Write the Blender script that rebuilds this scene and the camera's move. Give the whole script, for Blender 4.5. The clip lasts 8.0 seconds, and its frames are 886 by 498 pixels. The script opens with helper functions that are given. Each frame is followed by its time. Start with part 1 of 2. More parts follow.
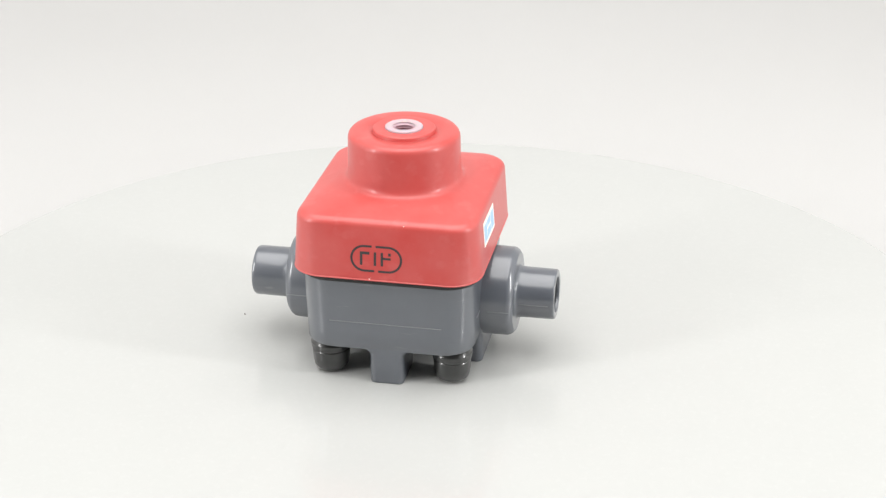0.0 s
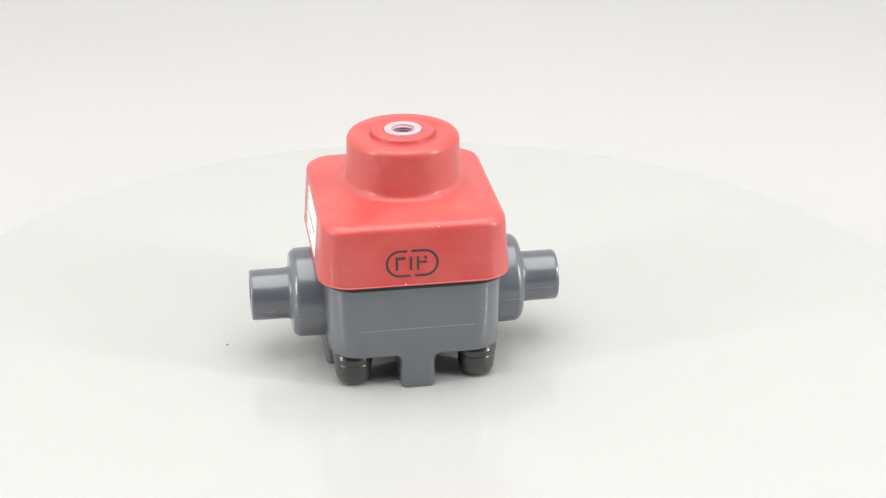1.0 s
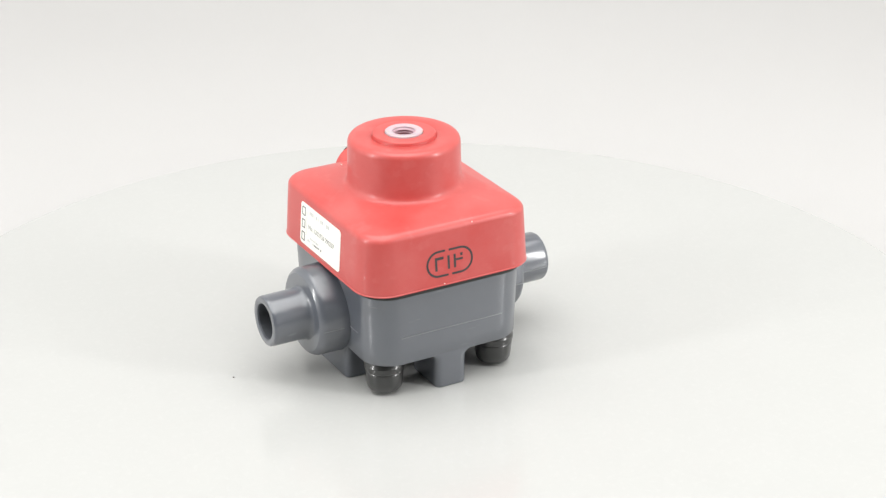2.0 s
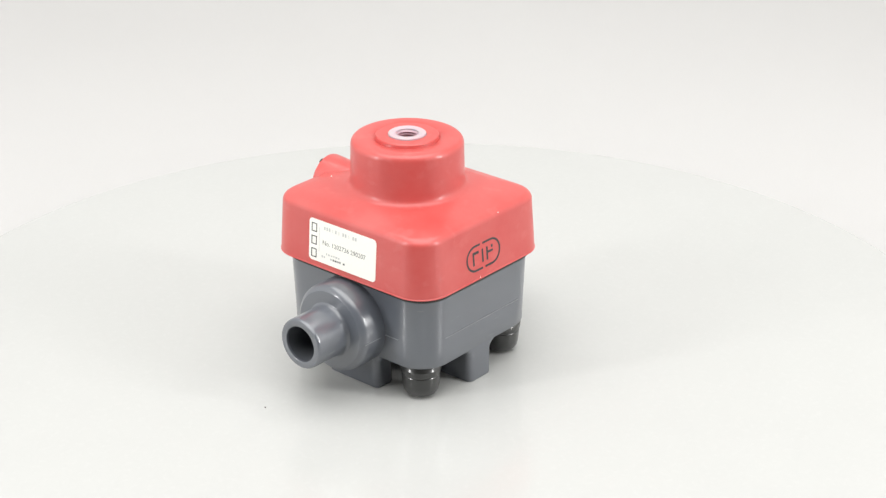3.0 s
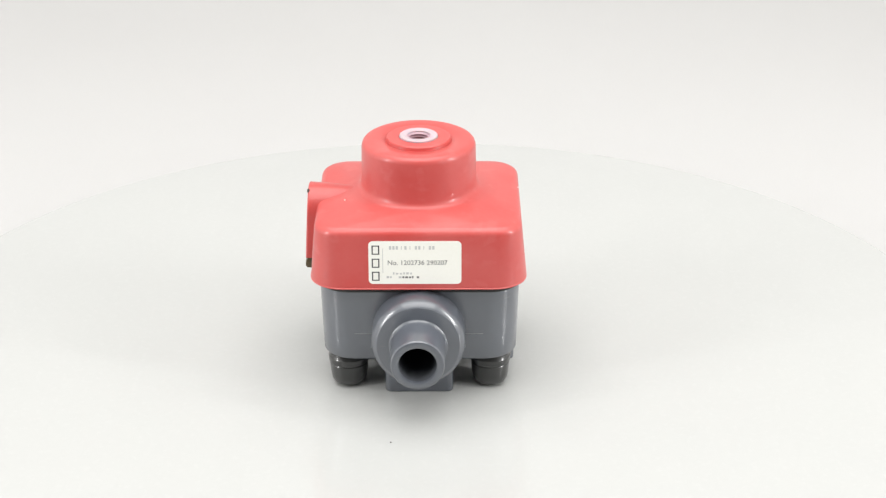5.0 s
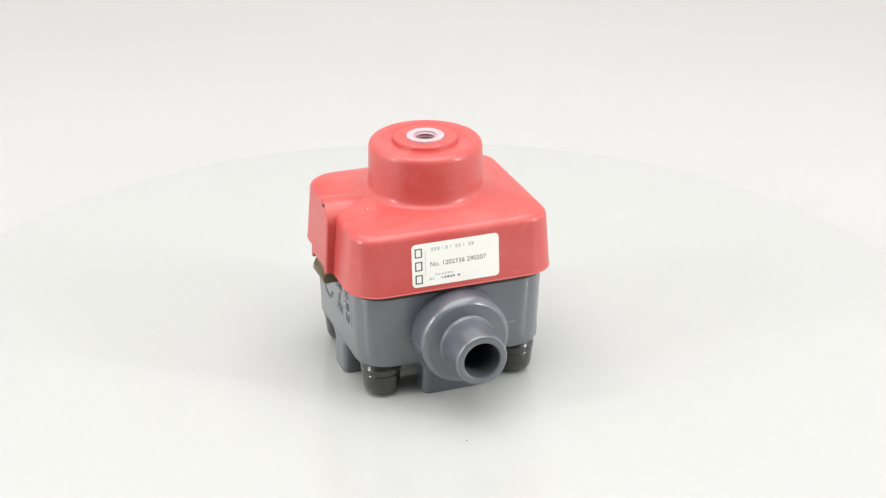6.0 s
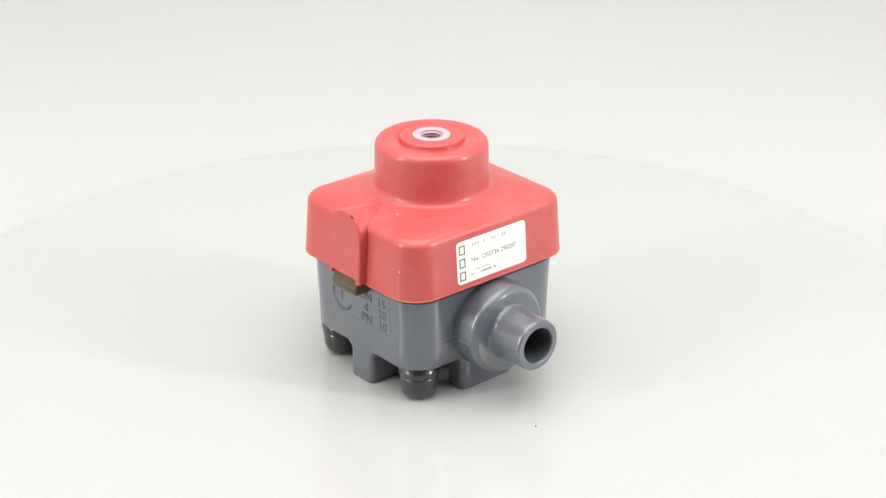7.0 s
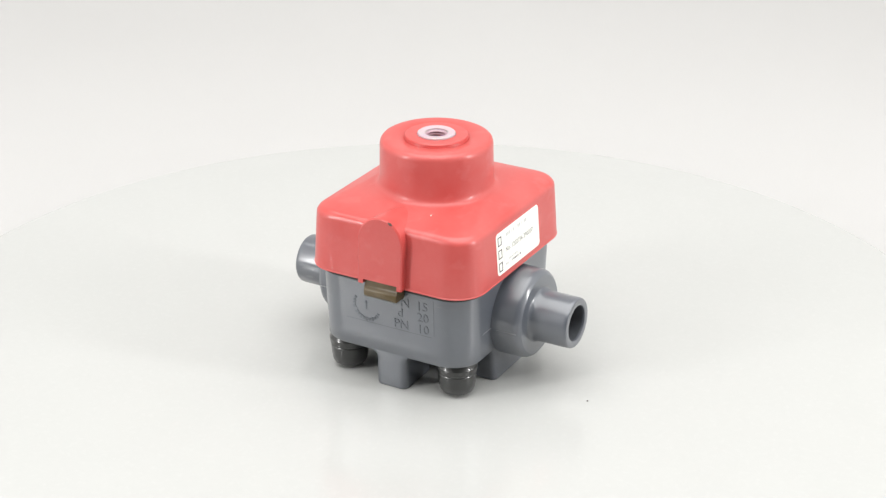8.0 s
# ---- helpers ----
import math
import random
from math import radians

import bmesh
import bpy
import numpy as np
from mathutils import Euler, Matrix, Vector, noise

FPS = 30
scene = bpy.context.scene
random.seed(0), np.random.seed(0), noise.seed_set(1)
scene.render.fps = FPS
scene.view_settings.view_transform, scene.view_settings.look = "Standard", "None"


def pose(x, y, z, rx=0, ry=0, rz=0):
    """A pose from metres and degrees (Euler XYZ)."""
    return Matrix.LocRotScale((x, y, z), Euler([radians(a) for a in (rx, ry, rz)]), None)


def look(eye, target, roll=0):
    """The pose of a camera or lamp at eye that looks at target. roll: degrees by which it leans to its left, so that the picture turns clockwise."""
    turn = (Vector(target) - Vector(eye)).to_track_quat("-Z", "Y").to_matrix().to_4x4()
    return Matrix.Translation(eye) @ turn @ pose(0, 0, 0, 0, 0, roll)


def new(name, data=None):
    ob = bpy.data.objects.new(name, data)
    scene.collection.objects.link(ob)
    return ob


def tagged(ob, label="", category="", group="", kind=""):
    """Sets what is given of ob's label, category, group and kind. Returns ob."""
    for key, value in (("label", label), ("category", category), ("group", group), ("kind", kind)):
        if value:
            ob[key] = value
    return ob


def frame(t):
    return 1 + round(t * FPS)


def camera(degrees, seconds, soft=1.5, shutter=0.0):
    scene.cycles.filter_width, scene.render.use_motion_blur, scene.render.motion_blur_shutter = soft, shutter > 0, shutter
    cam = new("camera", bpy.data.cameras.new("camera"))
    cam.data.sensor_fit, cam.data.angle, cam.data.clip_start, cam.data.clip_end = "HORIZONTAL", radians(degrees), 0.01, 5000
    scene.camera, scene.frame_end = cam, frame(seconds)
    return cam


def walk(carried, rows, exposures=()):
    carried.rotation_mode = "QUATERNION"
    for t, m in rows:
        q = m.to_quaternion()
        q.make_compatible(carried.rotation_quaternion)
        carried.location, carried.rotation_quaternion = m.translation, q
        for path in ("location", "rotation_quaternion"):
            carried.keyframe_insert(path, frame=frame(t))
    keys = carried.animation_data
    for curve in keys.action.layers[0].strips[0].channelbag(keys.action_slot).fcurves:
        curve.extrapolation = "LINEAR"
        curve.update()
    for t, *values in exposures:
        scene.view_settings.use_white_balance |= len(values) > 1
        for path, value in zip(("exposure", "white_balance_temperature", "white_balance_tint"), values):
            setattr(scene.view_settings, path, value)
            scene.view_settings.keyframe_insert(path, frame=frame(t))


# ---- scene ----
# Still camera on a stand, looking down on a slowly turning photo turntable.
cam = camera(27.175, 8.0, soft=1.35)
EYE = pose(0.0, -0.6613, 0.3466, 90 - 24.719, 0, -0.699) @ pose(0, 0, 0, 0, 0, -0.18)
walk(cam, [(0.0, EYE), (8.0, EYE)])

SPIN = 20.218            # degrees a second, counter-clockwise from above
START = -12.027          # heading of the valve at the start
OFF = (-0.0072, 0.0011)  # valve centre on the turntable, off its axis

# ---- light: a white photo tent with soft lamps above and at both sides ----
scene.view_settings.exposure = 0.0
world = bpy.data.worlds.new("world")
world.use_nodes = True
world.node_tree.nodes["Background"].inputs[0].default_value = (1, 1, 1, 1)
world.node_tree.nodes["Background"].inputs[1].default_value = 0.2
scene.world = world


def softbox(name, eye, target, width, height, watts, colour):
    lamp = bpy.data.lights.new(name, "AREA")
    lamp.shape, lamp.size, lamp.size_y, lamp.energy, lamp.color = "RECTANGLE", width, height, watts, colour
    new(name, lamp).matrix_world = look(eye, target)


softbox("lamp_top", (0, -0.16, 1.25), (0, -0.16, 0), 1.5, 1.5, 23.0, (1, 0.997, 0.99))
softbox("lamp_left", (-0.86, -0.40, 0.40), (0, 0, 0.10), 0.045, 0.6, 4.1, (1, 0.995, 0.99))
softbox("lamp_right", (0.88, -0.36, 0.40), (0, 0, 0.10), 0.06, 0.6, 5.0, (1, 0.995, 0.99))


# ---- materials ----
def material(name, colour, rough=0.5, coat_rough=0.13, metal=0.0, spec=0.5, mottle=0.06, mottle_size=40.0, grain=0.03, grain_size=900.0,
             bump=0.02, rough_vary=0.08, coat=0.0, coat_ior=1.5, tint=None, sub=0.0, scuff=None):
    m = bpy.data.materials.new(name)
    m.use_nodes = True
    n, l = m.node_tree.nodes, m.node_tree.links
    b = n["Principled BSDF"]
    b.inputs["Metallic"].default_value = metal
    b.inputs["Specular IOR Level"].default_value = spec
    b.inputs["Coat Weight"].default_value = coat
    b.inputs["Coat Roughness"].default_value = coat_rough
    b.inputs["Coat IOR"].default_value = coat_ior
    if sub:
        b.inputs["Subsurface Weight"].default_value = sub
        b.inputs["Subsurface Scale"].default_value = 0.002
    co = n.new("ShaderNodeTexCoord")

    def noise_at(size, detail):
        t = n.new("ShaderNodeTexNoise")
        t.inputs["Scale"].default_value, t.inputs["Detail"].default_value = size, detail
        l.new(co.outputs["Object"], t.inputs["Vector"])
        return t.outputs["Fac"]

    big, small = noise_at(mottle_size, 2), noise_at(grain_size, 2)
    tint = tint or [min(1, c * 1.25 + 0.02) for c in colour]

    def ramp(fac, lo, hi):
        r = n.new("ShaderNodeMapRange")
        r.inputs["From Min"].default_value, r.inputs["From Max"].default_value = 0.0, 1.0
        r.inputs["To Min"].default_value, r.inputs["To Max"].default_value = lo, hi
        l.new(fac, r.inputs["Value"])
        return r.outputs["Result"]

    mix = n.new("ShaderNodeMix")
    mix.data_type = "RGBA"
    mix.inputs["A"].default_value, mix.inputs["B"].default_value = (*colour, 1), (*tint, 1)
    add = n.new("ShaderNodeMath")
    l.new(ramp(big, 0, mottle * 8), add.inputs[0])
    l.new(ramp(small, 0, grain * 8), add.inputs[1])
    l.new(add.outputs[0], mix.inputs["Factor"])
    shade = mix.outputs["Result"]
    if scuff:
        # sparse pale rub marks, drawn out along one axis
        (sx, sy, sz), cut, strength, pale = scuff
        stretch = n.new("ShaderNodeMapping")
        stretch.inputs["Scale"].default_value = (sx, sy, sz)
        l.new(co.outputs["Object"], stretch.inputs["Vector"])
        rub = n.new("ShaderNodeTexNoise")
        rub.inputs["Scale"].default_value, rub.inputs["Detail"].default_value = 1.0, 3
        l.new(stretch.outputs["Vector"], rub.inputs["Vector"])
        edge = n.new("ShaderNodeMapRange")
        edge.inputs["From Min"].default_value, edge.inputs["From Max"].default_value = cut, cut + 0.1
        edge.inputs["To Max"].default_value = strength
        l.new(rub.outputs["Fac"], edge.inputs["Value"])
        worn = n.new("ShaderNodeMix")
        worn.data_type = "RGBA"
        worn.inputs["B"].default_value = (*pale, 1)
        l.new(edge.outputs["Result"], worn.inputs["Factor"])
        l.new(shade, worn.inputs["A"])
        shade = worn.outputs["Result"]
    l.new(shade, b.inputs["Base Color"])
    l.new(ramp(big, rough - 2 * rough_vary, rough + 2 * rough_vary), b.inputs["Roughness"])
    if bump:
        bp = n.new("ShaderNodeBump")
        bp.inputs["Strength"].default_value, bp.inputs["Distance"].default_value = bump, 0.0004
        l.new(small, bp.inputs["Height"])
        l.new(bp.outputs["Normal"], b.inputs["Normal"])
    return m


RED = material("red_plastic", (0.5, 0.023, 0.018), 0.46, spec=0.5, coat=0.45, coat_ior=1.5, coat_rough=0.2, mottle=0.09, tint=(0.6, 0.145, 0.133), mottle_size=46, grain=0.015, grain_size=420, bump=0.015, rough_vary=0.07, scuff=((150, 130, 180), 0.58, 0.08, (0.7, 0.27, 0.26)))
GREY = material("grey_pvc", (0.08, 0.089, 0.107), 0.42, spec=0.5, coat=0.9, coat_ior=1.72, coat_rough=0.19, mottle=0.05, tint=(0.135, 0.148, 0.17), mottle_size=70, grain=0.01, bump=0.012, grain_size=1200, rough_vary=0.05, scuff=((60, 45, 420), 0.69, 0.3, (0.3, 0.305, 0.31)))
POLISHED = material("polished_pvc", (0.1, 0.108, 0.124), 0.22, spec=0.5, mottle=0.03, tint=(0.135, 0.148, 0.17), bump=0)
# rough grey with the shade of bore and parting line put into its colour
SHADE_GREY = material("rough_shade_grey", (0.07, 0.075, 0.085), 0.75, spec=0.3, mottle=0.05, tint=(0.09, 0.095, 0.105), bump=0.02)
# near black for the shaded gap between hood and body
GAP_BLACK = material("black_gap_shade", (0.018, 0.018, 0.018), 0.6, mottle=0.05, tint=(0.03, 0.03, 0.03), bump=0.01)
SEAM = material("pale_seam", (0.2, 0.205, 0.215), 0.4, bump=0)
BLACK = material("black_plastic", (0.012, 0.0125, 0.012), 0.35, coat=0.8, mottle=0.05, tint=(0.03, 0.03, 0.028), mottle_size=90, grain=0, bump=0, rough_vary=0.03)
NYLON = material("milky_nylon", (0.45, 0.355, 0.385), 0.35, sub=0.3, bump=0.02)
THREAD = material("threaded_bore", (0.4, 0.26, 0.3), 0.3, bump=0)
OLIVE = material("olive_plastic", (0.045, 0.031, 0.012), 0.35, mottle=0.12, tint=(0.13, 0.09, 0.035), mottle_size=220)
PAPER = material("label_paper", (0.86, 0.85, 0.77), 0.5, mottle=0.03, bump=0.01)
INK = material("black_ink", (0.03, 0.026, 0.028), 0.5, bump=0)
TYPE_INK = material("type_ink", (0.12, 0.115, 0.11), 0.5, bump=0)
FAINT_INK = material("worn_grey_ink", (0.5, 0.5, 0.49), 0.6, bump=0)
BLUE = material("blue_print", (0.32, 0.5, 0.78), 0.5, bump=0)
DARK = material("dark_chip", (0.06, 0.035, 0.03), 0.8, bump=0)
TABLE = material("satin_platter", (0.49, 0.493, 0.478), 0.17, metal=0.0, spec=0.6, mottle=0.06, tint=(0.462, 0.466, 0.453), mottle_size=34, grain=0.05, grain_size=300, bump=0.008, rough_vary=0.06, scuff=((420, 380, 1), 0.56, 0.1, (0.56, 0.565, 0.55)))
SWEEP = material("white_sweep", (0.485, 0.479, 0.471), 0.75, mottle=0.02, mottle_size=3, bump=0.01)
ROOM = material("grey_wall", (0.1, 0.1, 0.1), 0.85, mottle=0.04, mottle_size=3, bump=0.01)
TENT = material("pale_cloth", (0.85, 0.85, 0.84), 0.85, mottle=0.02, mottle_size=3, bump=0.01)


# ---- building helpers ----
def part(name, bm, mat, parent=None, label="", sharp=32, m=None):
    """One mesh object from a bmesh, under a thing or a part."""
    bmesh.ops.recalc_face_normals(bm, faces=bm.faces)
    me = bpy.data.meshes.new(name)
    bm.to_mesh(me)
    bm.free()
    me.materials.append(mat)
    me.shade_smooth()
    me.set_sharp_from_angle(angle=radians(sharp))
    ob = new(name, me)
    ob.parent = parent
    if m is not None:
        ob.matrix_basis = m
    return tagged(ob, label)


MM = 0.001


def corner_radius(a, b, c, ang):
    """Distance from the centre to a rounded rectangle's edge (half sizes a, b, corner c) at an angle."""
    dx, dy = abs(math.cos(ang)), abs(math.sin(ang))
    t = min(a / dx if dx > 1e-9 else 1e9, b / dy if dy > 1e-9 else 1e9)
    if t * dx > a - c and t * dy > b - c:
        px, py = a - c, b - c
        k = dx * px + dy * py
        t = k + math.sqrt(max(k * k - (px * px + py * py - c * c), 0))
    return t


def loft(rings, n=160, close_first=False, close_last=True):
    """Rings (a, b, corner, z) in mm, from the outside bottom upwards."""
    bm = bmesh.new()
    loops = []
    for a, b, c, z in rings:
        c = min(c, a, b)
        loops.append([bm.verts.new((r * math.cos(t) * MM, r * math.sin(t) * MM, z * MM))
                      for t in (2 * math.pi * (i + 0.5) / n for i in range(n)) for r in (corner_radius(a, b, c, t),)])
    for lo, hi in zip(loops, loops[1:]):
        for i in range(n):
            bm.faces.new((lo[i], lo[(i + 1) % n], hi[(i + 1) % n], hi[i]))
    if close_first:
        bm.faces.new(loops[0])
    if close_last:
        bm.faces.new(loops[-1])
    return bm


def lathe(profile, n=64, axis="z"):
    """Profile (radius, height) in mm turned round an axis; radius 0 closes it."""
    bm = bmesh.new()
    loops = []
    for r, h in profile:
        if r < 1e-6:
            ring = [bm.verts.new((0, 0, h * MM))]
        else:
            ring = [bm.verts.new((r * math.cos(2 * math.pi * i / n) * MM, r * math.sin(2 * math.pi * i / n) * MM, h * MM)) for i in range(n)]
        loops.append(ring)
    for lo, hi in zip(loops, loops[1:]):
        for i in range(n):
            j = (i + 1) % n
            if len(lo) == 1 and len(hi) > 1:
                bm.faces.new((lo[0], hi[j], hi[i]))
            elif len(hi) == 1 and len(lo) > 1:
                bm.faces.new((lo[i], lo[j], hi[0]))
            elif len(lo) > 1:
                bm.faces.new((lo[i], lo[j], hi[j], hi[i]))
    if axis == "x":
        bm.transform(Matrix.Rotation(radians(90), 4, "Y"))
    return bm


def slab(bm, outline, low, high):
    """A plate in a face's own plane: outline of (u, v) in mm, between two heights above the face."""
    top = [bm.verts.new((u * MM, v * MM, high * MM)) for u, v in outline]
    bot = [bm.verts.new((u * MM, v * MM, low * MM)) for u, v in outline]
    bm.faces.new(top)
    bm.faces.new(bot[::-1])
    k = len(outline)
    for i in range(k):
        bm.faces.new((bot[i], bot[(i + 1) % k], top[(i + 1) % k], top[i]))
    return bm


def rect(u0, v0, u1, v1):
    return [(u0, v0), (u1, v0), (u1, v1), (u0, v1)]


def rounded(u0, v0, u1, v1, r, k=6):
    pts = []
    for cu, cv, start in ((u1 - r, v1 - r, 0), (u0 + r, v1 - r, 90), (u0 + r, v0 + r, 180), (u1 - r, v0 + r, 270)):
        pts += [(cu + r * math.cos(radians(start + 90 * i / k)), cv + r * math.sin(radians(start + 90 * i / k))) for i in range(k + 1)]
    return pts


def bars(rects, low, high):
    bm = bmesh.new()
    for r in rects:
        slab(bm, rect(*r), low, high)
    return bm


def stroke(bm, path, width, low, high):
    """A flat line of some width along a path of (u, v) points."""
    left, right = [], []
    for i, (u, v) in enumerate(path):
        p, q = path[max(i - 1, 0)], path[min(i + 1, len(path) - 1)]
        d = Vector((q[0] - p[0], q[1] - p[1])).normalized() * width / 2
        left.append((u - d.y, v + d.x))
        right.append((u + d.y, v - d.x))
    for i in range(len(path) - 1):
        slab(bm, [left[i], left[i + 1], right[i + 1], right[i]], low, high)
    return bm


def block(x0, x1, y0, y1, z0, z1, bevel=0.8, taper=0.0):
    """A box in mm with rounded edges, narrower by taper at its bottom."""
    bm = bmesh.new()
    vs = []
    for z, k in ((z0, taper), (z1, 0)):
        vs.append([bm.verts.new((x * MM, y * MM, z * MM)) for x, y in ((x0 + k, y0 + k), (x1 - k, y0 + k), (x1 - k, y1 - k), (x0 + k, y1 - k))])
    lo, hi = vs
    bm.faces.new(lo[::-1])
    bm.faces.new(hi)
    for i in range(4):
        bm.faces.new((lo[i], lo[(i + 1) % 4], hi[(i + 1) % 4], hi[i]))
    bmesh.ops.bevel(bm, geom=bm.edges[:], offset=bevel * MM, segments=3, affect="EDGES", profile=0.5)
    return bm


def prism_x(profile, x0, x1, bevel=0.4):
    """A profile of (y, z) in mm drawn out along x."""
    bm = bmesh.new()
    lo = [bm.verts.new((x0 * MM, y * MM, z * MM)) for y, z in profile]
    hi = [bm.verts.new((x1 * MM, y * MM, z * MM)) for y, z in profile]
    k = len(profile)
    bm.faces.new(lo)
    bm.faces.new(hi[::-1])
    for i in range(k):
        bm.faces.new((lo[i], lo[(i + 1) % k], hi[(i + 1) % k], hi[i]))
    if bevel:
        bmesh.ops.bevel(bm, geom=bm.edges[:], offset=bevel * MM, segments=2, affect="EDGES", profile=0.5)
    return bm


def face_frame(origin, right, up):
    """The pose of a face: u to the right, v up, w out of it; origin in mm."""
    r, u = Vector(right).normalized(), Vector(up).normalized()
    w = r.cross(u)
    m = Matrix((r, u, w)).transposed().to_4x4()
    m.translation = Vector(origin) * MM
    return m


def lettering(text, size, thick):
    """Raised writing in the built-in font as a bmesh, its centre at the origin; size is the capitals' height in mm."""
    cu = bpy.data.curves.new("writing", "FONT")
    cu.body, cu.size, cu.extrude, cu.align_x, cu.align_y = text, size * MM / 0.69, thick * MM, "CENTER", "CENTER"
    cu.resolution_u = 3
    ob = new("writing", cu)
    me = bpy.data.meshes.new_from_object(ob.evaluated_get(bpy.context.evaluated_depsgraph_get()))
    bm = bmesh.new()
    bm.from_mesh(me)
    bpy.data.objects.remove(ob)
    bpy.data.curves.remove(cu)
    bpy.data.meshes.remove(me)
    return bm


# ---- the tent: floor and back in one curved sweep, side walls, ceiling, wall behind the camera ----
def build_tent():
    bm = bmesh.new()
    half, low, back, bend = 0.95, -0.04, 0.95, 0.35
    prof = [(-0.28, low), (0.0, low), (back - bend, low)]
    prof += [(back - bend + bend * math.sin(radians(a)), low + bend - bend * math.cos(radians(a))) for a in range(6, 91, 6)]
    prof += [(back, 0.8), (back, 1.3)]
    thick = 0.006
    under = []
    for i, (y, z) in enumerate(prof):
        p, q = prof[max(i - 1, 0)], prof[min(i + 1, len(prof) - 1)]
        d = Vector((q[0] - p[0], q[1] - p[1])).normalized()
        under.append((y + d.y * thick, z - d.x * thick))
    loop = prof + under[::-1]
    sides = [[bm.verts.new((x, y, z)) for y, z in loop] for x in (-half, half)]
    k = len(loop)
    for i in range(k):
        bm.faces.new((sides[0][i], sides[0][(i + 1) % k], sides[1][(i + 1) % k], sides[1][i]))
    n = len(prof)
    for side in sides:
        for i in range(n - 1):
            bm.faces.new((side[i], side[i + 1], side[k - 2 - i], side[k - 1 - i]))
    tagged(part("backdrop", bm, SWEEP, sharp=40), "seamless white paper sweep curving up behind the turntable", "backdrop", kind="structure")
    # added out of view: dark slab that cuts the bounce onto the valve's front
    tagged(part("floor", block(-960, 960, -1525, -282, -60, -42, 2), ROOM), "unseen dark grey slab added in front of the sweep to cut bounced light", "floor", kind="structure")
    for name, x in (("wall_west", -0.97), ("wall_east", 0.97)):
        tagged(part(name, block(x * 1000 - 10, x * 1000 + 10, -1520, 980, -60, 1330, 2), TENT), "plain pale cloth side of the photo booth", "wall", kind="structure")
    tagged(part("wall_south", block(-990, 990, -1550, -1522, -60, 1330, 2), ROOM), "plain grey wall behind the camera", "wall", kind="structure")
    tagged(part("ceiling", block(-990, 990, -1550, 990, 1332, 1352, 2), TENT), "plain pale cloth top of the photo booth", "ceiling", kind="structure")


build_tent()


# ---- turntable ----
def build_turntable():
    r = 224.7
    thing = tagged(new("turntable"), "round off-white satin turntable with faint scuffs", "turntable")
    prof = [(0, -12.0), (r - 0.6, -12.0), (r, -11.4), (r, -2.0), (r - 0.6, -0.6), (r - 2.0, 0), (r - 2.4, 0)] + [(r * k, 0) for k in (0.9, 0.75, 0.6, 0.45, 0.3, 0.15)] + [(0, 0)]
    part("platter", lathe(prof, 240), TABLE, thing)
    part("base_drum", lathe([(0, -40), (r - 12, -40), (r - 11, -39), (r - 11, -12), (0, -12)], 160), SWEEP, thing)
    return thing


turntable = build_turntable()


# ---- the valve; pipe axis along x, logo side towards -y, paper label towards -x ----
PIPE_Z = 26.7
HOOD = dict(z0=45.8, a0=37.15, b0=40.95, z1=66.5, a1=35.6, b1=39.1)
valve = tagged(new("diaphragm_valve"), "red and grey plastic diaphragm valve standing on a turntable", "valve")


def hood_half(z):
    k = (z - HOOD["z0"]) / (HOOD["z1"] - HOOD["z0"])
    return HOOD["a0"] + k * (HOOD["a1"] - HOOD["a0"]), HOOD["b0"] + k * (HOOD["b1"] - HOOD["b0"])


# how far the hood's sides lean inwards for each unit of height
LEAN_X = (HOOD["a0"] - HOOD["a1"]) / (HOOD["z1"] - HOOD["z0"])
LEAN_Y = (HOOD["b0"] - HOOD["b1"]) / (HOOD["z1"] - HOOD["z0"])


def body_half(z):
    k = (z - 14.2) / 33.8
    return 33.35 + 0.95 * k, 36.8 + 1.05 * k


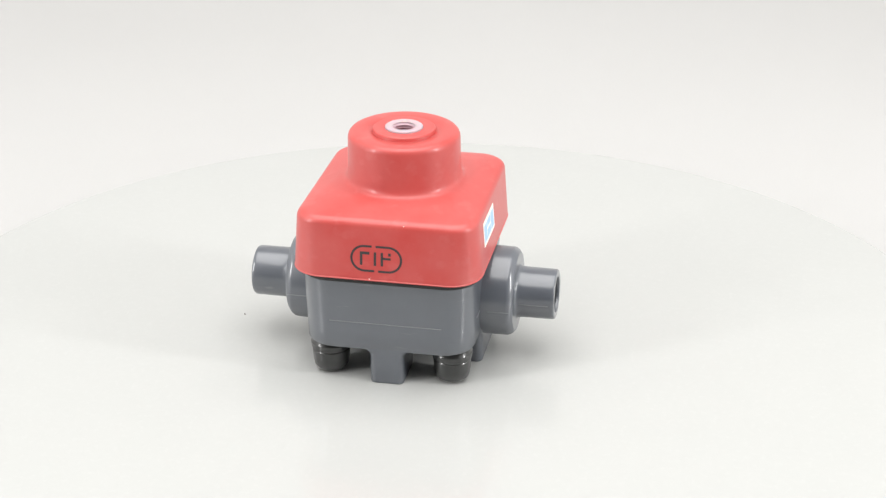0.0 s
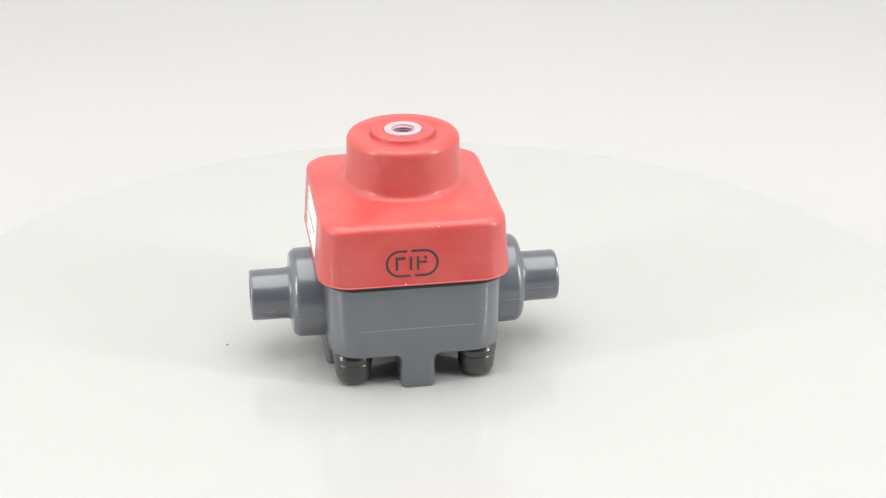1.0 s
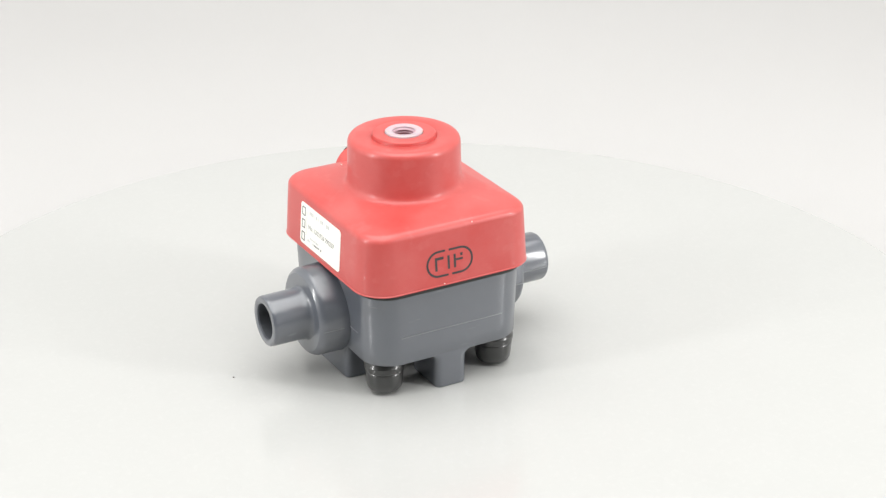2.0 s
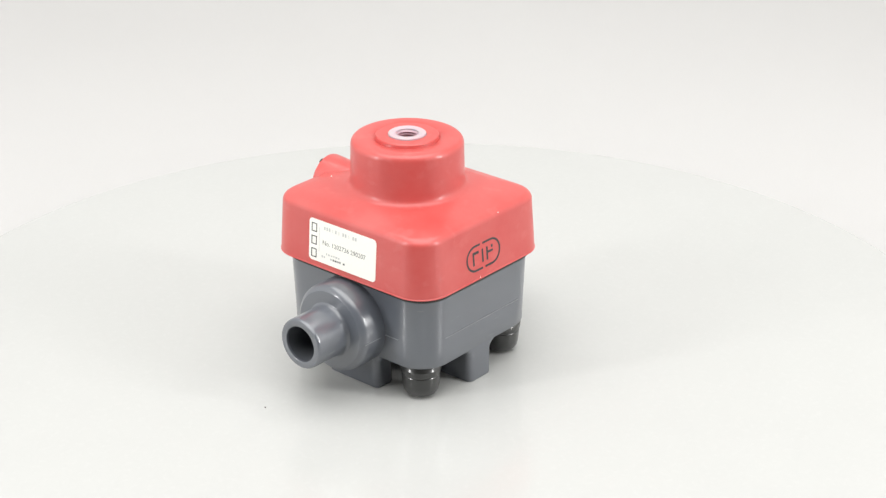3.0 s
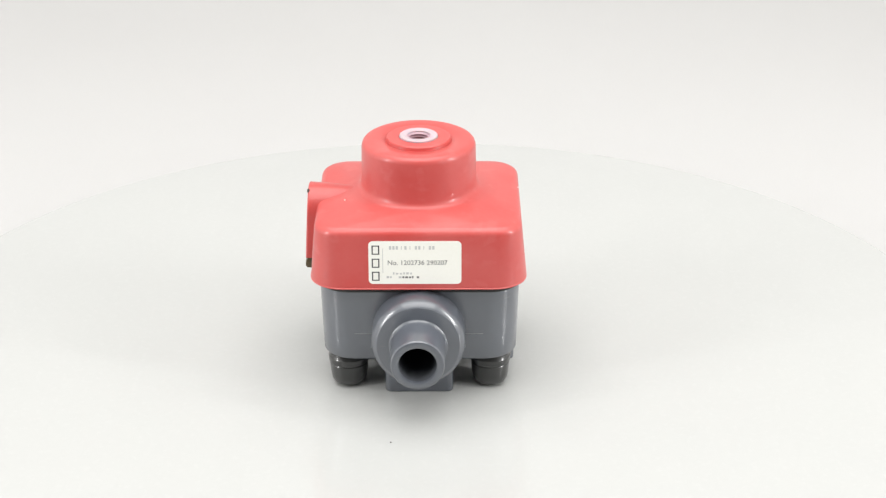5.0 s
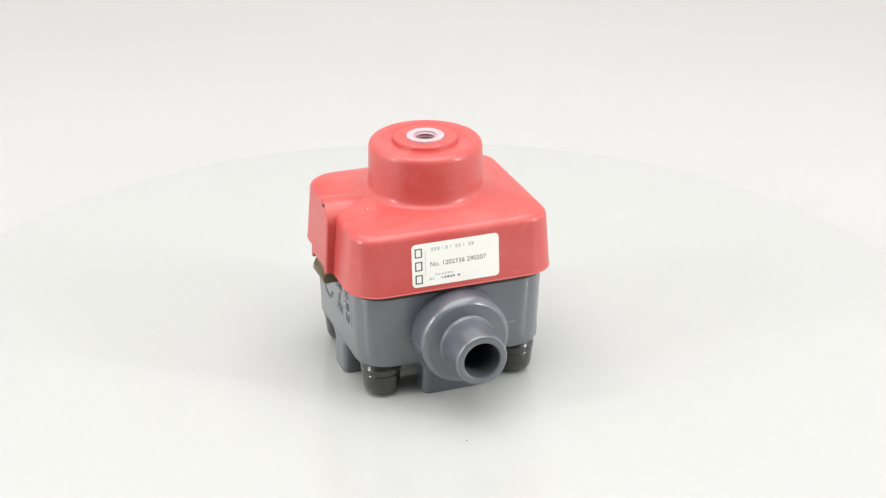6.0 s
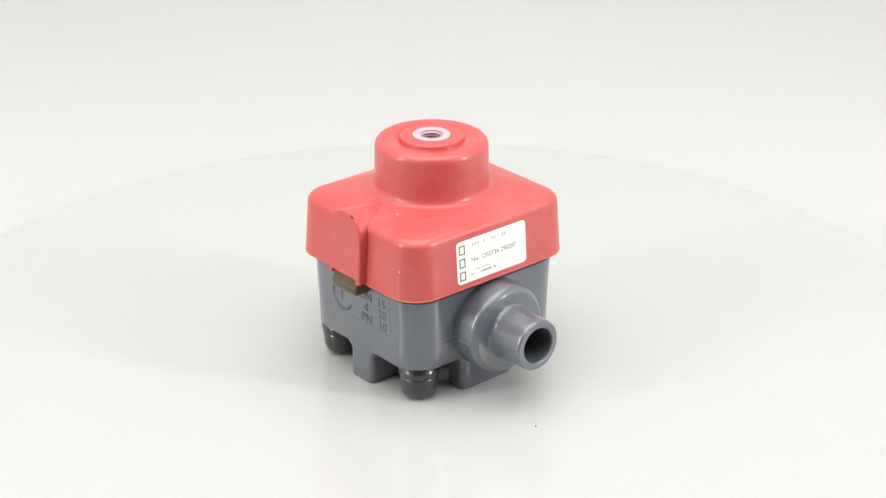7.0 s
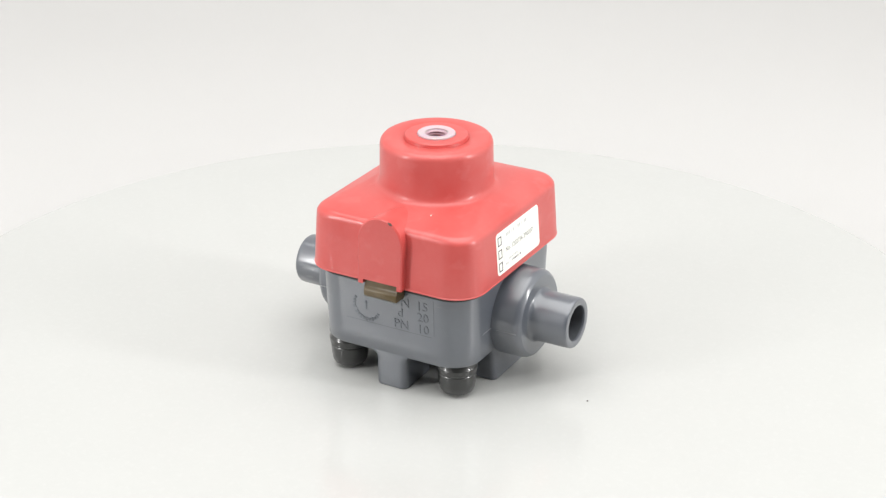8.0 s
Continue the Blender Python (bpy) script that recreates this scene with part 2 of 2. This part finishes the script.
def build_hood():
    h = HOOD
    rings = [(35.2, 38.6, 9, 62), (35.4, 38.8, 9, h["z0"] + 0.3), (35.7, 39.2, 9, h["z0"]), (h["a0"] - 0.4, h["b0"] - 0.4, 12.2, h["z0"]),
             (h["a0"] + 0.1, h["b0"] + 0.1, 12.7, h["z0"] + 0.12), (h["a0"] + 0.12, h["b0"] + 0.12, 12.7, h["z0"] + 0.4), (h["a0"] - 0.1, h["b0"] - 0.1, 12.5, h["z0"] + 0.62)]
    for k in (0.25, 0.5, 0.75, 1.0):
        z = h["z0"] + 0.5 + k * (h["z1"] - h["z0"] - 0.5)
        rings.append((*hood_half(z), 12.6 - 2.4 * k, z))
    r = 3.4
    for deg in (12, 24, 36, 48, 60, 70, 79):
        s, c = math.sin(radians(deg)), math.cos(radians(deg))
        rings.append((h["a1"] - r * (1 - c), h["b1"] - r * (1 - c), 10.2 - r * (1 - c) * 0.4, h["z1"] + r * s * 0.95))
    a, b, z = h["a1"] - 3.2, h["b1"] - 3.2, h["z1"] + 3.5
    # the crown rises to the foot of the round dome and turns from a square into a circle
    for k in (0.15, 0.3, 0.45, 0.6, 0.75, 0.88, 1.0):
        rise = z + 2.4 * k ** 1.15
        aa, bb = a + (24.9 - a) * k, b + (24.9 - b) * k
        rings.append((aa, bb, 9.5 + (24.9 - 9.5) * k ** 1.3, rise))
    f = 2.6
    for deg in (20, 40, 60, 80):
        s, c = math.sin(radians(deg)), math.cos(radians(deg))
        q = 24.9 - f * s
        rings.append((q, q, q, z + 2.4 + f * (1 - c) + 0.12))
    for q, zz in ((22.2, 76.2), (22.0, 83), (21.9, 89.2), (21.8, 90.0), (21.5, 90.9), (20.9, 91.6), (20.1, 92.0), (19.0, 92.1), (13.4, 92.0), (12.75, 91.6), (12.5, 91.5), (12.4, 91.7), (12.25, 92.8), (11.9, 93.1), (7.5, 93.1), (7.4, 90.0), (3, 90)):
        rings.append((q, q, q, zz))
    bm = loft(rings)
    # the hood reaches a little less far on the sticker side; the round dome keeps its axis
    for v in bm.verts:
        far = min(1.0, max(0.0, (v.co.xy.length / MM - 25.5) / 7.0))
        if v.co.x > 0:
            v.co.x *= 1 - 0.019 * far
    return part("hood", bm, RED, valve, "red actuator housing with a round dome", 40)


def build_port():
    """The arched air port that stands out of the hood over the plug."""
    bm = bmesh.new()
    arch = [(9.6, 46.2), (9.6, 55.0)] + [(9.6 * math.cos(radians(a)), 64.0 + 9.6 * math.sin(radians(a))) for a in range(0, 181, 9)] + [(-9.6, 55.0), (-9.6, 46.2), (-8.0, 46.2), (-8.0, 48.0), (7.4, 48.0), (7.4, 46.2)]
    sections = []
    for y_low, y_high, grow in ((44.0, 42.6, -0.5), (43.5, 42.1, 0.0), (36, 36, -0.3), (20, 20, -2.8)):
        ring = []
        for x, z in arch:
            k = (z - 46.2) / 27.4
            zz = z + (grow if z > 60 else 0) + (0 if y_low > 40 else (36 - y_low) * 0.06)
            ring.append(bm.verts.new(((x * (1 + grow / 9.6)) * MM, (y_low + (y_high - y_low) * k) * MM, zz * MM)))
        sections.append(ring)
    for lo, hi in zip(sections, sections[1:]):
        for i in range(len(lo) - 1):
            bm.faces.new((lo[i], lo[i + 1], hi[i + 1], hi[i]))
        bm.faces.new((lo[-1], lo[0], hi[0], hi[-1]))
    bm.faces.new(sections[0])
    bm.faces.new(sections[-1])
    port = part("air_port", bm, RED, valve, "arched red air port", 25)
    chip = bmesh.new()
    bmesh.ops.create_icosphere(chip, subdivisions=2, radius=0.8 * MM)
    for v in chip.verts:
        v.co = Vector((v.co.x * 1.25, v.co.y * 0.7, v.co.z * 0.55)) * random.uniform(0.8, 1.15)
    part("chip", chip, DARK, port, "dark chipped edge", m=pose(-4.3 * MM, 42.45 * MM, 72.3 * MM, 0, -26, 0))
    return port


def build_plug():
    prof = [(36, 48.0), (42.6, 48.0), (42.9, 44.9), (44.2, 44.1), (44.4, 41.9), (43.7, 40.9), (36, 40.9)]
    return part("plug", prism_x(prof, -7.4, 6.8, 0.45), OLIVE, valve, "olive brown plastic plug", 30)


def build_body():
    rings = []
    for inset, z in ((2.0, 14.0), (1.0, 14.1), (0.35, 14.5), (0.0, 15.2)):
        a, b = body_half(z)
        rings.append((a - inset, b - inset, 11.8, z))
    for z in (22, 30, 38, 45, 60):
        rings.append((*body_half(min(z, 46)), 12.0, z))
    bm = loft(rings, close_first=True)
    # the block is not quite centred under the dome
    for v in bm.verts:
        v.co.x *= 0.988 if v.co.x > 0 else 1.0
        v.co.y *= 1.018 if v.co.y < 0 else 1.0
    body = part("body", bm, GREY, valve, "grey plastic valve body", 40)
    # the bore runs through the block
    cutter = part("cutter", lathe([(0, -80), (7.3, -80), (7.3, 80), (0, 80)], 48, "x"), GREY, m=pose(0, 0, PIPE_Z * MM))
    cut = body.modifiers.new("cut", "BOOLEAN")
    cut.object, cut.operation, cut.solver = cutter, "DIFFERENCE", "EXACT"
    bpy.context.view_layer.update()
    me = bpy.data.meshes.new_from_object(body.evaluated_get(bpy.context.evaluated_depsgraph_get()))
    body.modifiers.clear()
    body.data = me
    bpy.data.objects.remove(cutter)
    # edge of the diaphragm under the hood, black to stand for the gap's shade
    edge = [(33.4, 36.8, 11.6, 43.5), (34.6, 38.2, 12.1, 43.5), (34.8, 38.4, 12.3, 43.8), (34.8, 38.4, 12.3, 45.9), (33.4, 36.8, 11.6, 45.9)]
    rim = loft(edge, close_last=False)
    for v in rim.verts:
        v.co.y *= 1.018 if v.co.y < 0 else 1.0
    part("diaphragm", rim, GAP_BLACK, valve, "thin black diaphragm rim standing for the shade in the gap under the hood")
    # faint mould seam round the block
    a, b = body_half(26.2)
    part("seam", block(-22, 22, -0.2, 0.2, -0.16, 0.16, 0.05), SEAM, body, m=pose(0, -(b * 1.018 - 0.02) * MM, 26.2 * MM))
    for x, y in ((-1, -1), (-1, 1), (1, -1), (1, 1)):
        part("seam", block(-0.18, 0.18, -3.5, 3.5, -0.14, 0.14, 0.05), SEAM, body, m=pose(x * (a * (0.988 if x > 0 else 1) - 0.05) * MM, y * 20.9 * MM, 25.6 * MM))
    return body


def build_connector(s):
    """Collar, pipe stub and the pedestal under them on one side (s = -1 or 1)."""
    turn = Matrix.Translation((0, 0, PIPE_Z * MM)) @ (Matrix.Identity(4) if s > 0 else Matrix.Rotation(math.pi, 4, "Z"))
    collar = [(7.4, 30), (17.9, 30), (17.65, 42.8), (17.4, 43.8), (16.7, 44.9), (15.6, 45.7), (12.4, 45.9), (9.0, 45.9), (7.4, 45.9), (7.4, 30)]
    c = part("collar", lathe(collar, 96, "x"), GREY, valve, "grey flanged pipe collar", m=turn)
    end = 61.7 if s < 0 else 61.2
    stub = [(7.5, 44), (11.4, 45.7), (10.8, 46.05), (10.4, 46.6), (10.2, 47.5), (10.12, 49), (10.1, 51), (10.05, end - 1.6), (9.95, end - 0.6), (9.65, end - 0.15), (9.2, end), (7.5, end), (7.15, end - 0.2), (7.0, end - 1.0)]
    pipe = part("pipe_stub", lathe(stub, 80, "x"), GREY, valve, "grey pipe stub with open end", m=turn)
    part("bore", lathe([(7.0, end - 1.0), (6.95, end - 6), (6.9, 30), (6.85, 6), (0, 6)], 64, "x"), SHADE_GREY, pipe, "rough inside of the pipe with shade put into its colour")
    if s > 0:
        a = radians(185)
        part("seam", block(47, 59, -0.12, 0.12, -0.12, 0.12, 0.04), SEAM, c, m=pose(0, 10.12 * math.cos(a) * MM, 10.12 * math.sin(a) * MM))
    stand = [(4.1, 12.4, 1.8, 0), (4.6, 12.9, 2.2, 0.25), (4.8, 13.1, 2.4, 0.9), (4.8, 13.1, 2.4, 11.0), (4.9, 13.6, 2.6, 12.6), (5.0, 15.2, 3.0, 13.9), (5.0, 15.6, 3.0, 16.0)]
    part("pedestal", loft(stand, 96, close_first=True), GREY, valve, m=pose(s * 28.6 * MM, 0, 0))
    for side in (-1, 1):
        part("seam", block(35, 44.5, -0.1, 0.1, -0.15, 0.15, 0.04), SEAM, c, m=pose(0, side * 17.62 * MM, -1.4 * MM))
    return c


def build_foot(s):
    rings = [(6.0, 9.6, 1.8, 0), (6.5, 10.1, 2.3, 0.25), (6.7, 10.25, 2.5, 0.9), (6.75, 10.3, 2.5, 11.0), (7.0, 10.35, 2.5, 12.4), (7.7, 10.4, 2.4, 13.4), (8.9, 10.45, 2.2, 14.3), (8.9, 10.45, 2.2, 16.5)]
    return part("foot", loft(rings, 96, close_first=True), GREY, valve, "grey support foot", m=pose(0, (26.35 if s > 0 else -27.0) * MM, 0))


def build_caps():
    prof = [(4.6, 1.2), (6.0, 1.6), (6.75, 2.8), (7.15, 5.0), (7.5, 9.3), (7.3, 9.65), (7.35, 9.95), (7.8, 10.3), (8.0, 12.4), (7.5, 13.2), (7.0, 16)]
    cap = [(r * 0.99, r * 0.99, r * 0.96, z) for r, z in prof]
    first = None
    for x in (-24.3, 24.3):
        for y in (-27.5, 27.3):
            if first is None:
                first = part("bolt_cap", loft(cap, 56, close_first=True), BLACK, valve, "glossy black rounded bolt cap", 30)
                ob = first
            else:
                ob = new("bolt_cap", first.data)
                ob.parent = valve
                tagged(ob, "glossy black rounded bolt cap")
            ob.matrix_basis = pose(x * MM, y * MM, 0)


def build_insert():
    ring = [(4.4, 91), (4.45, 93.5), (5.0, 93.8), (6.9, 93.8), (7.3, 93.5), (7.4, 92.3), (7.4, 90.5), (4.4, 90.5)]
    ins = part("threaded_insert", lathe(ring, 64), NYLON, valve, "milky white threaded insert")
    bore = []
    for i in range(9):
        bore += [(4.4, 93.0 - i * 1.1), (3.7, 92.45 - i * 1.1)]
    bore += [(3.6, 82.5), (0, 82.5)]
    part("thread", lathe(bore, 48), THREAD, ins, "dark screw thread")


def build_logo():
    """The maker's mark as an oval of two brackets with plain upright bars."""
    z = 54.8
    y = hood_half(z)[1]
    m = face_frame((-2.4, -y, z), (1, 0, 0), (0, LEAN_Y, 1))
    oval = bmesh.new()
    hw, hh = 9.6, 4.9
    for s in (-1, 1):
        cut = 0.75
        path = [(s * cut - 1.0, hh)] + [(s * (hw - hh + hh * math.sin(radians(a))), hh * math.cos(radians(a))) for a in range(0, 181, 10)] + [(s * cut, -hh)]
        stroke(oval, path, 0.85, -0.15, 0.05)
    mark = part("logo_oval", oval, INK, valve, "black oval maker's mark", m=m)
    t = 0.95
    for rects in ([(-6.3, -2.7, -6.3 + t, 2.7), (-6.3 + t, 1.6, -2.6, 2.7)],
                  [(-0.95, -2.7, -0.95 + t, 2.7)],
                  [(1.7, -2.7, 1.7 + t, 2.7), (1.7 + t, -0.1, 5.6, 0.8), (4.6, 1.5, 5.6, 2.7)]):
        part("logo_bar", bars(rects, -0.15, 0.05), INK, mark)


def build_label():
    z = 56.7
    x = hood_half(z)[0]
    m = face_frame((-x, 1.1, z), (0, -1, 0), (LEAN_X, 0, 1))
    label = part("paper_label", slab(bmesh.new(), rounded(-17.3, -8.5, 17.3, 8.5, 1.6), -0.2, 0.1), PAPER, valve, "cream paper type label with black print", m=m)
    for v in (-5.4, -0.2, 5.0):
        # plain open blocks stand for the maker's letters
        part("logo_block", bars([(-16.1, v - 1.8, -15.65, v + 1.8), (-13.7, v - 1.8, -13.25, v + 1.8), (-15.65, v + 1.4, -13.7, v + 1.8), (-15.65, v - 1.8, -13.7, v - 1.4)], 0.1, 0.14), INK, label)
    part("rule", bars([(-12.1, -4.2, -11.9, 5.6)], 0.1, 0.13), FAINT_INK, label)
    part("number", lettering("No. 1202736 290207", 1.8, 0.03), TYPE_INK, label, m=pose(0.9 * MM, -0.1 * MM, 0.1 * MM))
    rnd = random.Random(4)
    top, u = [], -9.6
    for w in (1.0, 1.0, 1.0, 0, 0.3, 1.0, 0, 0.3, 0, 1.0, 1.0, 0, 0.3, 0, 1.1, 1.1):
        if w:
            top.append((u, 5.2, u + w * 0.8, 6.6))
        u += 1.25 if w else 0.7
    part("print_bars", bars(top, 0.1, 0.13), FAINT_INK, label)
    low = []
    for v, end, gap in ((-4.7, -0.9, 0.5), (-6.2, 1.6, 0.35)):
        u = -10.6
        while u < end:
            w = rnd.uniform(0.5, 1.1)
            if rnd.random() > 0.18:
                low.append((u, v, u + w, v + rnd.uniform(0.55, 0.9)))
            u += w + gap
    part("print_bars", bars(low[:9], 0.1, 0.13), FAINT_INK, label)
    part("print_bars", bars(low[9:], 0.1, 0.13), TYPE_INK, label)


def build_sticker():
    z = 59.3
    x = hood_half(z)[0]
    m = face_frame((x * 0.9815, -11.0, z), (0, 1, 0), (-LEAN_X, 0, 1))
    st = part("sticker", slab(bmesh.new(), rounded(-10.8, -5.0, 10.8, 5.0, 0.6), -0.2, 0.1), PAPER, valve, "small white sticker with blue print", m=m)
    part("blue_field", bars([(-9.4, -3.6, -4.2, 3.4), (-3.4, -3.6, 3.2, -0.4), (-3.4, 0.6, 3.2, 3.4), (4.2, -3.6, 9.4, 3.4)], 0.1, 0.13), BLUE, st)


def build_rating_plate():
    z = 33.6
    y = body_half(z)[1]
    m = face_frame((-0.3, y, z), (-1, 0, 0), (0, 1.0 / 33.8, 1))
    plate = part("rating_plate", slab(bmesh.new(), rounded(-19.6, -7.0, 19.6, 8.9, 0.4), -0.6, 0.1), GREY, valve, "raised grey rating field with moulded letters", m=m)
    for text, u, v in (("DN", 5.1, 5.0), ("15", 14.6, 5.0), ("d", 5.0, 0.3), ("20", 14.8, 0.2), ("PN", 5.3, -4.6), ("10", 14.9, -4.7)):
        part("moulded_writing", lettering(text, 3.6, 0.16), POLISHED, plate, m=pose(u * MM, v * MM, 0.1 * MM))
    ring = bmesh.new()
    for a in list(range(150, 200, 14)) + list(range(215, 345, 13)):
        r = 5.6
        c = (r * math.cos(radians(a)) - 9.9, r * math.sin(radians(a)) - 0.4)
        d = Vector((-math.sin(radians(a)), math.cos(radians(a)))) * 0.45
        stroke(ring, [(c[0] - d.x, c[1] - d.y), (c[0] + d.x, c[1] + d.y)], 1.5 if a % 2 else 1.1, 0.06, 0.28)
    stroke(ring, [(-10.2, -1.8), (-10.2, 1.8)], 0.5, 0.06, 0.28)
    stroke(ring, [(-10.8, 1.0), (-10.2, 1.8), (-9.6, 1.0)], 0.4, 0.06, 0.28)
    part("date_dial", ring, POLISHED, plate)
    # flat dark strip; its colour stands for the shade in the parting line
    part("parting_shade", bars([(-19.4, -7.3, 18.6, -7.02)], -0.2, 0.03), SHADE_GREY, plate, "dark narrow strip standing for the shade of a parting line")


build_hood(), build_port(), build_plug(), build_body()
for side in (-1, 1):
    build_connector(side), build_foot(side)


def build_specks():
    """A few pale grains of dust stuck to the red housing."""
    for x, y, z, r in ((-13.5, 28.0, 72.3, 0.28), (8.0, -38.6, 68.4, 0.2), (-5.0, -hood_half(46.6)[1], 46.6, 0.22)):
        bm = bmesh.new()
        bmesh.ops.create_icosphere(bm, subdivisions=1, radius=r * MM)
        part("dust_speck", bm, PAPER, valve, m=pose(x * MM, y * MM, z * MM, 20, 40, 10))


build_specks()
build_caps(), build_insert(), build_logo(), build_label(), build_sticker(), build_rating_plate()


# ---- a crumb on the platter ----
def build_crumb():
    bm = bmesh.new()
    bmesh.ops.create_icosphere(bm, subdivisions=1, radius=0.00045)
    for v in bm.verts:
        v.co = Vector((v.co.x, v.co.y * 0.7, v.co.z * 0.6 + 0.0004)) * random.uniform(0.75, 1.15)
    return tagged(part("crumb", bm, DARK), "tiny dark crumb lying on the turntable", "crumb")


crumb = build_crumb()


def motions():
    """Platter, valve and crumb go round together at a steady rate."""
    times = [i * 0.5 for i in range(17)]
    for thing, (x, y) in ((turntable, (0, 0)), (valve, OFF), (crumb, (-0.0788, 0.0110))):
        walk(thing, [(t, pose(0, 0, 0, 0, 0, START + SPIN * t) @ pose(x, y, 0)) for t in times])


motions()
